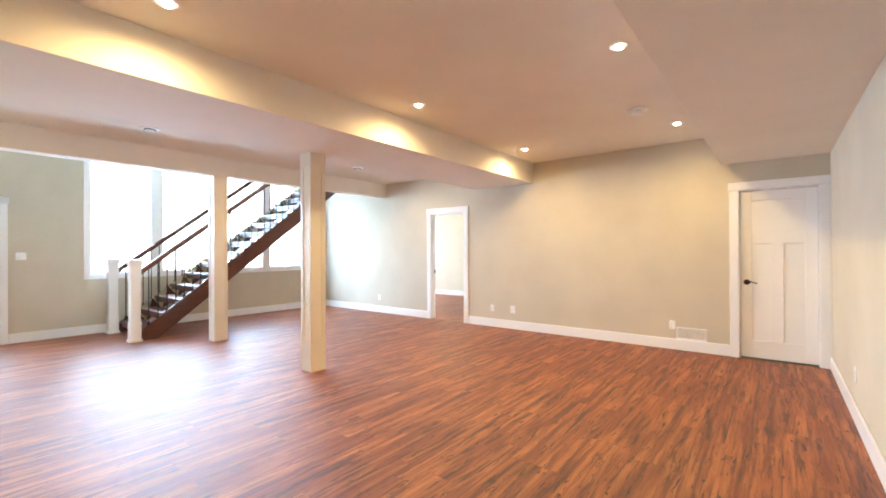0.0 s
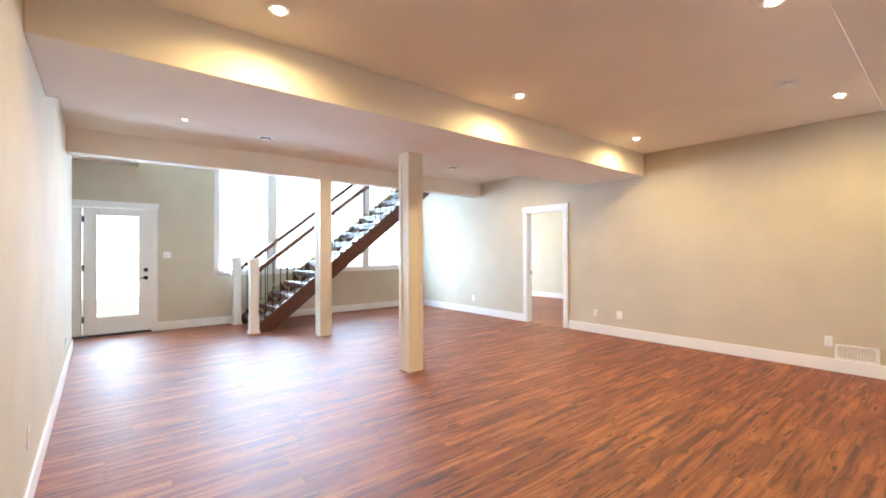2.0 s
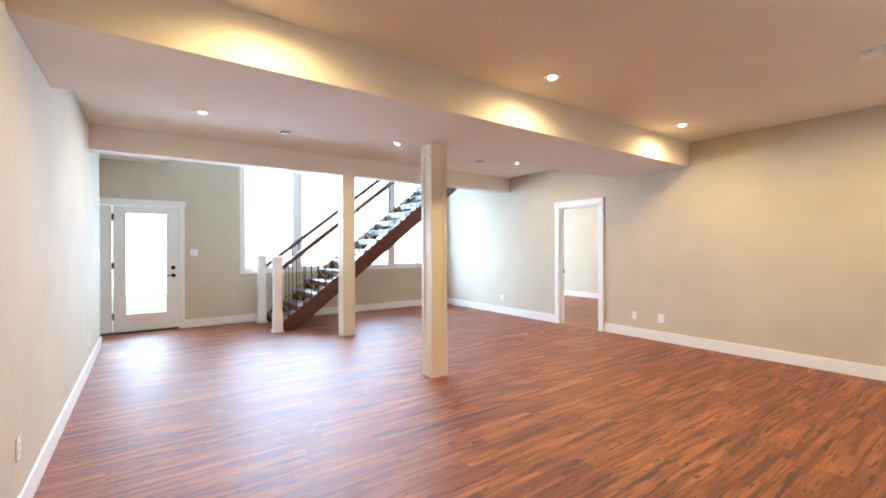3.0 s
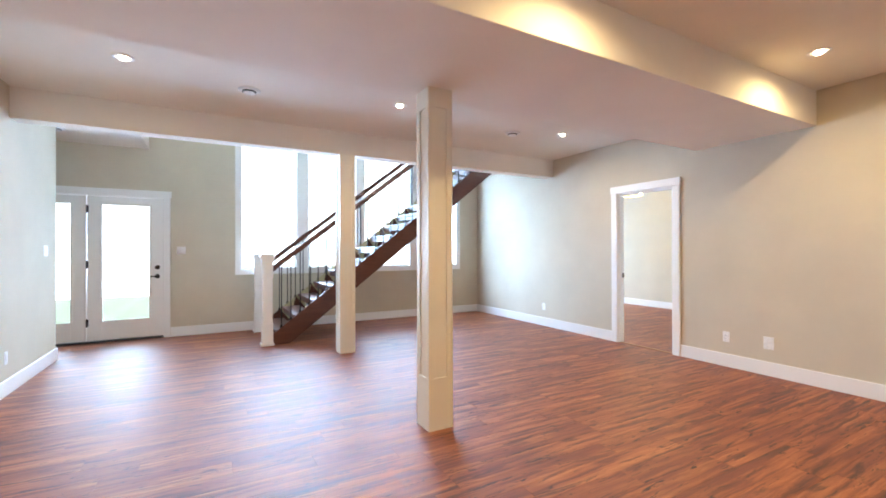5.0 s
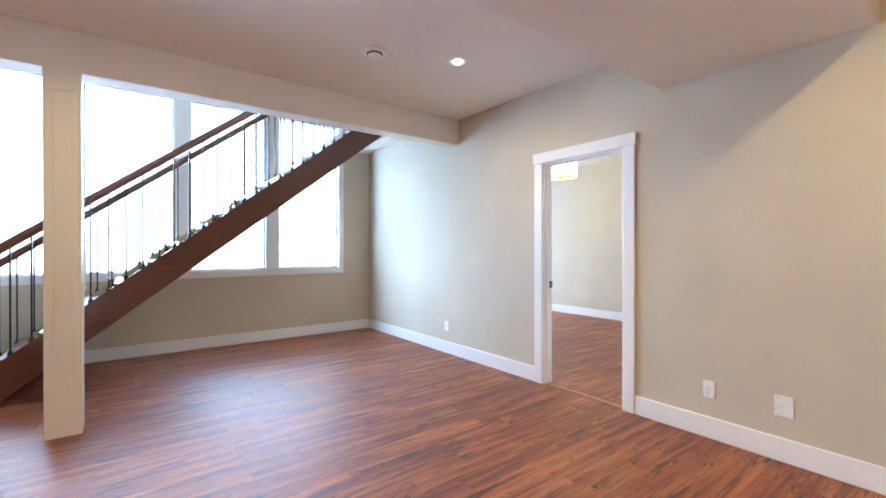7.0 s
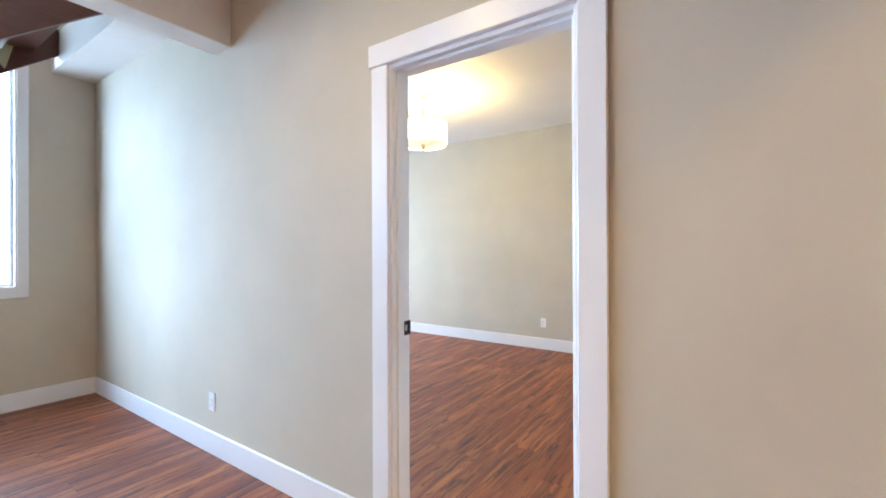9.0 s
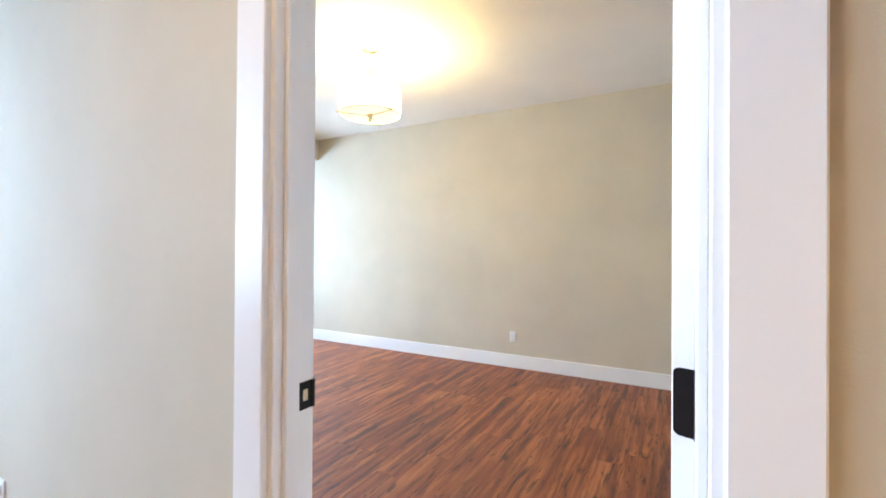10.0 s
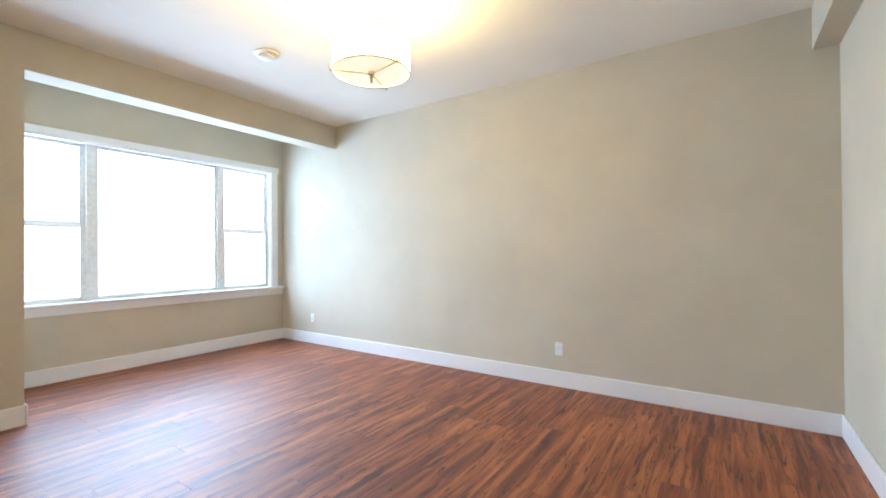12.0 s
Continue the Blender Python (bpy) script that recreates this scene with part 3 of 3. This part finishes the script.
post(2.495, 6.355, 2.479, "cream square wooden post with recessed panels under the beam")


# ---- staircase ----
SL = 0.775
SX0 = 1.74


def line(x, c):
    return SL * (x - 3.55) + c


def staircase():
    near, far = 7.20, 8.36
    root = new("staircase", None)
    root.location = (SX0, near, 0)
    tagged(root, "dark brown open-riser wooden staircase with iron balusters", "staircase")

    def put(ob):
        ob.parent = root
        ob.matrix_parent_inverse = Matrix.Translation((-SX0, -near, 0))
        return ob

    xe = 5.645
    lo0 = 3.55 - 1.23 / SL
    for ya in (near, far - 0.045):
        bm = bmesh.new()
        add_prism(bm, [(SX0, 0.0), (lo0, 0.0), (xe, line(xe, 1.23)), (xe, UP), (3.55 + (UP - 1.55) / SL, UP), (SX0, line(SX0, 1.55))], ya, ya + 0.045)
        bmesh.ops.bevel(bm, geom=list(bm.edges), offset=0.003, segments=1, affect="EDGES")
        put(finish(bm, "stringer", STAIR))
    rise, run = 0.1912, 0.2467
    for k in range(15):
        z = rise * (k + 1)
        x = 3.55 + (z - 1.57) / SL - 0.01
        bm = bmesh.new()
        add_box(bm, x, near + 0.045, z - 0.045, x + run + 0.035, far - 0.045, z, bevel=0.006, seg=2)
        put(finish(bm, "tread", STAIR))
        bm = bmesh.new()
        add_box(bm, x + 0.025, near + 0.046, z - 0.045 - 0.055, x + 0.045, far - 0.046, z - 0.0455, bevel=0.002)
        put(finish(bm, "riser", STAIR))
    # added triangles stand in for the unstained tread undersides catching light
    pale = wood("unstained_underside", [(0.3, (0.30, 0.26, 0.13)), (0.8, (0.46, 0.41, 0.24))], 0.6, (1.0, 9.0), 0.3)
    for k in range(14):
        x = 2.10 + run * k
        bm = bmesh.new()
        add_prism(bm, [(x - 0.122, line(x - 0.122, 1.56)), (x + 0.122, line(x + 0.122, 1.56)), (x + 0.03, line(x + 0.03, 1.25))], far - 0.056, far - 0.0455)
        put(finish(bm, "wedge", pale))
    for yc in (near + 0.022, far - 0.022):
        # hand rail
        bm = bmesh.new()
        x0, x1 = SX0 - 0.01, 5.35
        prof = [(-0.036, -0.024), (-0.042, 0.012), (-0.034, 0.048), (-0.016, 0.062), (0.016, 0.062), (0.034, 0.048), (0.042, 0.012), (0.036, -0.024)]
        a = [bm.verts.new((x0, yc + u, line(x0, 2.42) + v)) for u, v in prof]
        b = [bm.verts.new((x1, yc + u, line(x1, 2.42) + v)) for u, v in prof]
        bm.faces.new(a)
        bm.faces.new(b[::-1])
        for i in range(len(prof)):
            bm.faces.new((a[i], b[i], b[(i + 1) % 8], a[(i + 1) % 8]))
        put(finish(bm, "hand_rail", STAIR))
        x = SX0 + 0.11
        while x < 5.25:
            bm = bmesh.new()
            zb = line(x, 1.55)
            add_box(bm, x - 0.006, yc - 0.006, zb - 0.005, x + 0.006, yc + 0.006, line(x, 2.42) + 0.004)
            add_lathe(bm, [(0.020, -0.018), (0.020, 0.012), (0.011, 0.030)], (x, yc, zb), 8)
            put(finish(bm, "baluster", IRON))
            x += run / 2


staircase()


def newel(cx, cy):
    bm = bmesh.new()
    h = 0.062
    add_box(bm, cx - h, cy - h, 0, cx + h, cy + h, 1.17, bevel=0.002)
    root = finish(bm, "newel_post", TRIM)
    boxes("plinth", TRIM, [(cx - h - 0.022, cy - h - 0.022, 0, cx + h + 0.022, cy + h + 0.022, 0.035)], root, 0.008, 2)
    for za, zb in ((0.9, 1.14), (0.035, 0.30)):
        boxes("panel_trim", TRIM, [(cx - h - 0.007, cy - h - 0.007, za, cx + h + 0.007, cy + h + 0.007, zb)], root, 0.004)
    boxes("cap", TRIM, [(cx - h - 0.016, cy - h - 0.016, 1.14, cx + h + 0.016, cy + h + 0.016, 1.175), (cx - h - 0.03, cy - h - 0.03, 1.175, cx + h + 0.03, cy + h + 0.03, 1.215), (cx - h - 0.014, cy - h - 0.014, 1.215, cx + h + 0.014, cy + h + 0.014, 1.232)], root, 0.007, 2)
    return tagged(root, "white square newel post with moulded cap", "newel post", "newel posts")


newel(1.668, 7.222)
newel(1.668, 8.338)


# ---- ceiling fixtures ----
def downlight(x, y):
    root = lathe("recessed_light", TRIM, [(0.033, 0.0), (0.068, 0.0), (0.074, -0.004), (0.070, -0.007), (0.046, -0.008), (0.034, -0.002)], (x, y, TOP))
    lathe("bulb", BULB, [(0.032, 0.0), (0.031, -0.012), (0.025, -0.019), (0.010, -0.023)], (x, y, TOP - 0.001), root)
    tagged(root, "round white recessed ceiling light, lit warm", "ceiling light", "recessed lights")
    lamp = new("recessed_lamp", bpy.data.lights.new("recessed_lamp", "SPOT"))
    lamp.data.energy = SPOT if y < 4 else SPOT * 0.75
    lamp.data.color = WARM
    lamp.data.spot_size = radians(176)
    lamp.data.spot_blend = 0.8
    lamp.data.shadow_soft_size = 0.03
    lamp.matrix_world = pose(x, y, TOP - 0.04)


SPOT = 60
for x, y in ((0.52, 2.43), (2.69, 2.44), (4.99, 2.48), (2.69, 0.56), (4.99, 0.58), (0.41, 5.10), (2.69, 5.067), (4.947, 5.067)):
    downlight(x, y)


def detector(x, y, z, label, slot):
    root = lathe("ceiling_detector" if not slot else "ceiling_vent", PLASTIC, [(0.086, 0.0), (0.096, -0.004), (0.096, -0.010), (0.086, -0.016), (0.050, -0.018)], (x, y, z))
    lathe("slot", DARK, [(0.060, -0.0165), (0.058, -0.026), (0.05, -0.027)] if slot else [(0.05, -0.0165), (0.05, -0.026), (0.04, -0.027)], (x, y, z), root)
    lathe("cover", PLASTIC, [(0.050, -0.0265), (0.052, -0.030), (0.048, -0.036), (0.034, -0.040), (0.010, -0.041)] if slot else [(0.058, -0.022), (0.064, -0.026), (0.060, -0.038), (0.040, -0.046), (0.010, -0.048)], (x, y, z), root)
    return tagged(root, label, "smoke detector" if not slot else "ceiling vent")


detector(4.232, 0.81, TOP, "round white smoke detector on the ceiling", False)
detector(1.309, 5.353, TOP, "round white ceiling air vent with dark slot", True)
detector(4.345, 5.323, TOP, "round white ceiling air vent with dark slot", True)
detector(-0.64, 7.77, TOP, "round white ceiling air vent with dark slot", True)
detector(8.04, 7.61, BTOP, "round white smoke detector on the bedroom ceiling", False)


# ---- wall plates and vents ----
def plate(pos, normal, wd, hg, kind, label, category):
    """A cover plate: local x across, local y up, out of the wall along z."""
    turn = {"-x": pose(0, 0, 0, 90, 0, -90), "+x": pose(0, 0, 0, 90, 0, 90), "-y": pose(0, 0, 0, 90, 0, 0), "+y": pose(0, 0, 0, 90, 0, 180)}[normal]
    bm = bmesh.new()
    add_box(bm, -wd / 2, -hg / 2, 0, wd / 2, hg / 2, 0.006, bevel=0.003, seg=2)
    if kind == "outlet":
        add_box(bm, -0.017, -0.034, 0.006, 0.017, 0.034, 0.0085, bevel=0.001)
    elif kind == "switch":
        for dx in (-0.023, 0.023):
            add_box(bm, dx - 0.016, -0.033, 0.006, dx + 0.016, 0.033, 0.0095, bevel=0.002)
    root = finish(bm, kind if kind != "blank" else "wall_plate", PLASTIC)
    if kind == "outlet":
        bm = bmesh.new()
        for dy in (-0.019, 0.019):
            for dx in (-0.006, 0.006):
                add_box(bm, dx - 0.001, dy - 0.004, 0.0086, dx + 0.001, dy + 0.004, 0.0089)
            add_box(bm, -0.002, dy - 0.011, 0.0086, 0.002, dy - 0.008, 0.0089)
        finish(bm, "slots", DARK, root)["kind"] = "stuff"
    root.matrix_world = Matrix.Translation(pos) @ turn
    return tagged(root, label, category)


OUT = "white plastic wall outlet cover above the baseboard"
plate((XR, 3.63, 0.325), "-x", 0.07, 0.115, "outlet", OUT, "outlet")
plate((XR, 3.228, 0.33), "-x", 0.092, 0.125, "blank", "white blank square wall plate", "wall plate")
plate((XR, 6.515, 0.325), "-x", 0.07, 0.115, "outlet", OUT, "outlet")
plate((XR, 0.81, 0.325), "-x", 0.07, 0.115, "outlet", OUT, "outlet")
plate((4.144, YB, 0.36), "+y", 0.07, 0.115, "outlet", OUT, "outlet")
plate((XL, 3.0, 0.37), "+x", 0.07, 0.115, "outlet", OUT, "outlet")
plate((XL, 6.22, 0.33), "+x", 0.07, 0.115, "outlet", OUT, "outlet")
plate((XL, 7.25, 1.28), "+x", 0.115, 0.115, "switch", "white double light switch", "light switch")
plate((0.612, YW, 1.286), "-y", 0.115, 0.115, "switch", "white double light switch", "light switch")
plate((BX1, 5.804, 0.335), "-x", 0.07, 0.115, "outlet", OUT, "outlet")
plate((BX1, 9.16, 0.335), "-x", 0.07, 0.115, "outlet", OUT, "outlet")
plate((7.84, BY0, 0.42), "+y", 0.07, 0.115, "outlet", OUT, "outlet")


def grille(pos, normal, wd, hg):
    turn = {"-x": pose(0, 0, 0, 90, 0, -90), "+y": pose(0, 0, 0, 90, 0, 180)}[normal]
    bm = bmesh.new()
    f = 0.022
    add_box(bm, -wd / 2, -hg / 2, 0, wd / 2, -hg / 2 + f, 0.008, bevel=0.002)
    add_box(bm, -wd / 2, hg / 2 - f, 0, wd / 2, hg / 2, 0.008, bevel=0.002)
    add_box(bm, -wd / 2, -hg / 2 + f, 0, -wd / 2 + f, hg / 2 - f, 0.008, bevel=0.002)
    add_box(bm, wd / 2 - f, -hg / 2 + f, 0, wd / 2, hg / 2 - f, 0.008, bevel=0.002)
    root = finish(bm, "wall_vent", PLASTIC)
    boxes("back", plain("vent_shade", (0.70, 0.69, 0.66), 0.6), [(-wd / 2 + f, -hg / 2 + f, 0.0005, wd / 2 - f, hg / 2 - f, 0.002)], root)
    k = 14
    for j in range(k):
        u = -wd / 2 + f + (wd - 2 * f) * (j + 0.5) / k
        bm = bmesh.new()
        add_box(bm, -0.0075, -hg / 2 + f, -0.001, 0.0075, hg / 2 - f, 0.001)
        bmesh.ops.transform(bm, matrix=pose(u, 0, 0.0055, 0, 24, 0), verts=bm.verts)
        finish(bm, "slat", PLASTIC, root)
    root.matrix_world = Matrix.Translation(pos) @ turn
    return tagged(root, "white slatted metal air vent above the baseboard", "air vent")


grille((XR, 0.587, 0.222), "-x", 0.345, 0.165)
grille((7.60, BY0, 0.26), "+y", 0.345, 0.165)


# ---- bedroom pendant ----
def shade_material():
    m, n, l, b = material("linen_shade")
    co = n.new("ShaderNodeTexCoord").outputs["Object"]
    mp = n.new("ShaderNodeMapping")
    mp.inputs["Scale"].default_value = (60, 60, 900)
    l.new(co, mp.inputs["Vector"])
    t = noise_node(n, l, mp.outputs["Vector"], 2.0, 3)
    r = ramp(n, l, t.outputs["Fac"], [(0.3, (0.78, 0.74, 0.64)), (0.7, (0.88, 0.85, 0.76))])
    l.new(r.outputs["Color"], b.inputs["Base Color"])
    b.inputs["Roughness"].default_value = 0.9
    b.inputs["Emission Color"].default_value = (1.0, 0.74, 0.28, 1)
    b.inputs["Emission Strength"].default_value = 21.0
    return m


def pendant(x, y):
    zt, zb, r = 2.515, 2.30, 0.234
    root = new("pendant_lamp", None)
    root.location = (x, y, BTOP)
    tagged(root, "drum pendant lamp with lit cream fabric shade and brass frame", "pendant lamp")
    shade = shade_material()

    def put(ob):
        ob.parent = root
        ob.matrix_parent_inverse = Matrix.Translation((-x, -y, -BTOP))
        return ob

    bm = bmesh.new()
    steps = 48
    rings = [[bm.verts.new((x + rr * math.cos(2 * math.pi * k / steps), y + rr * math.sin(2 * math.pi * k / steps), z)) for k in range(steps)] for rr, z in ((r, zb), (r, zt), (r - 0.004, zt), (r - 0.004, zb))]
    for a, b in zip(rings, rings[1:] + rings[:1]):
        for k in range(steps):
            bm.faces.new((a[k], a[(k + 1) % steps], b[(k + 1) % steps], b[k]))
    put(finish(bm, "shade", shade, smooth=True))
    put(lathe("diffuser", glowing("frosted_diffuser", (1.0, 0.84, 0.50), 0.85), [(r - 0.006, zb + 0.012), (r - 0.006, zb + 0.016)], (x, y, 0), steps=48))
    put(lathe("canopy", BRASS, [(0.065, BTOP), (0.065, BTOP - 0.012), (0.05, BTOP - 0.022), (0.012, BTOP - 0.026)], (x, y, 0)))
    put(lathe("stem", BRASS, [(0.007, BTOP - 0.02), (0.007, zb + 0.02)], (x, y, 0), steps=12))
    put(lathe("finial", BRASS, [(0.022, zb + 0.014), (0.022, zb - 0.01), (0.012, zb - 0.014), (0.016, zb - 0.024), (0.006, zb - 0.06)], (x, y, 0), steps=20))
    bm = bmesh.new()
    for zz in (zb, zt - 0.006):
        ra = [[bm.verts.new((x + rr * math.cos(2 * math.pi * k / steps), y + rr * math.sin(2 * math.pi * k / steps), z)) for k in range(steps)] for rr, z in ((r - 0.005, zz - 0.002), (r + 0.002, zz - 0.002), (r + 0.002, zz + 0.006), (r - 0.005, zz + 0.006))]
        for a, b in zip(ra, ra[1:] + ra[:1]):
            for k in range(steps):
                bm.faces.new((a[k], a[(k + 1) % steps], b[(k + 1) % steps], b[k]))
    put(finish(bm, "rim", BRASS, smooth=True))
    for k in range(3):
        a = radians(20 + 120 * k)
        bm = bmesh.new()
        add_box(bm, 0.012, -0.004, zb - 0.008, r + 0.014, 0.004, zb - 0.001)
        add_box(bm, r + 0.003, -0.007, zb - 0.012, r + 0.016, 0.007, zb + 0.03, bevel=0.002)
        bmesh.ops.transform(bm, matrix=pose(x, y, 0, 0, 0, math.degrees(a)), verts=bm.verts)
        put(finish(bm, "arm", BRASS))
    lamp = new("pendant_bulb_light", bpy.data.lights.new("pendant_bulb_light", "POINT"))
    lamp.data.energy = 50
    lamp.data.color = (1.0, 0.68, 0.22)
    lamp.data.shadow_soft_size = 0.05
    lamp.location = (x + 0.06, y, 2.44)


pendant(7.915, 6.341)


# ---- floors, laid in planks along x ----
PW, PL = 0.152, 1.22
plank_meshes = {}


def plank_mesh(ln, wd):
    key = (round(ln, 2), round(wd, 3))
    if key not in plank_meshes:
        bm = bmesh.new()
        add_box(bm, -ln / 2 + 0.0003, -wd / 2 + 0.0003, -0.008, ln / 2 - 0.0003, wd / 2 - 0.0003, 0.0, bevel=0.0004)
        bmesh.ops.recalc_face_normals(bm, faces=bm.faces)
        me = bpy.data.meshes.new("plank")
        bm.to_mesh(me)
        bm.free()
        me.materials.append(FLOOR)
        plank_meshes[key] = me
    return plank_meshes[key]


def planked_floor(name, x0, x1, y0, y1, label, seed, single_below):
    rng = random.Random(seed)
    base = boxes(name, DARK, [(x0, y0, -0.1, x1, y1, -0.008)])
    structure(base, label, "floor")
    rest = bmesh.new()
    y = y0
    while y < y1 - 0.01:
        wd = min(PW, y1 - y)
        x = x0 - rng.choice((0.0, 0.18, 0.3, 0.46, 0.6, 0.74, 0.9, 1.05))
        while x < x1 - 0.02:
            a, b = max(x, x0), min(x + PL, x1)
            if b - a > 0.03:
                if y < single_below:
                    ob = new("plank", plank_mesh(round(b - a, 2), wd))
                    ob.location = ((a + b) / 2, y + wd / 2, 0)
                    ob.parent = base
                else:
                    add_box(rest, a + 0.0003, y + 0.0003, -0.008, b - 0.0003, y + wd - 0.0003, 0.0, bevel=0.0004)
            x += PL
        y += wd
    if len(rest.verts):
        far = finish(rest, "far_planks", FLOOR, base)
        far["kind"] = "stuff"
    else:
        rest.free()


planked_floor("floor", XL, XR, YB, YW, "glossy reddish-brown rustic wood laminate plank floor", 3, 6.0)
planked_floor("floor_bedroom", BX0, BX1, BY0, BYW, "glossy reddish-brown rustic wood laminate bedroom floor", 8, 99.0)
planked_floor("floor_entry", -2.3, XL, 5.9, YW, "glossy reddish-brown rustic wood laminate entry floor", 5, 99.0)
planked_floor("floor_doorway", XR, BX0, DY0, DY1, "reddish-brown laminate in the doorway", 6, 99.0)
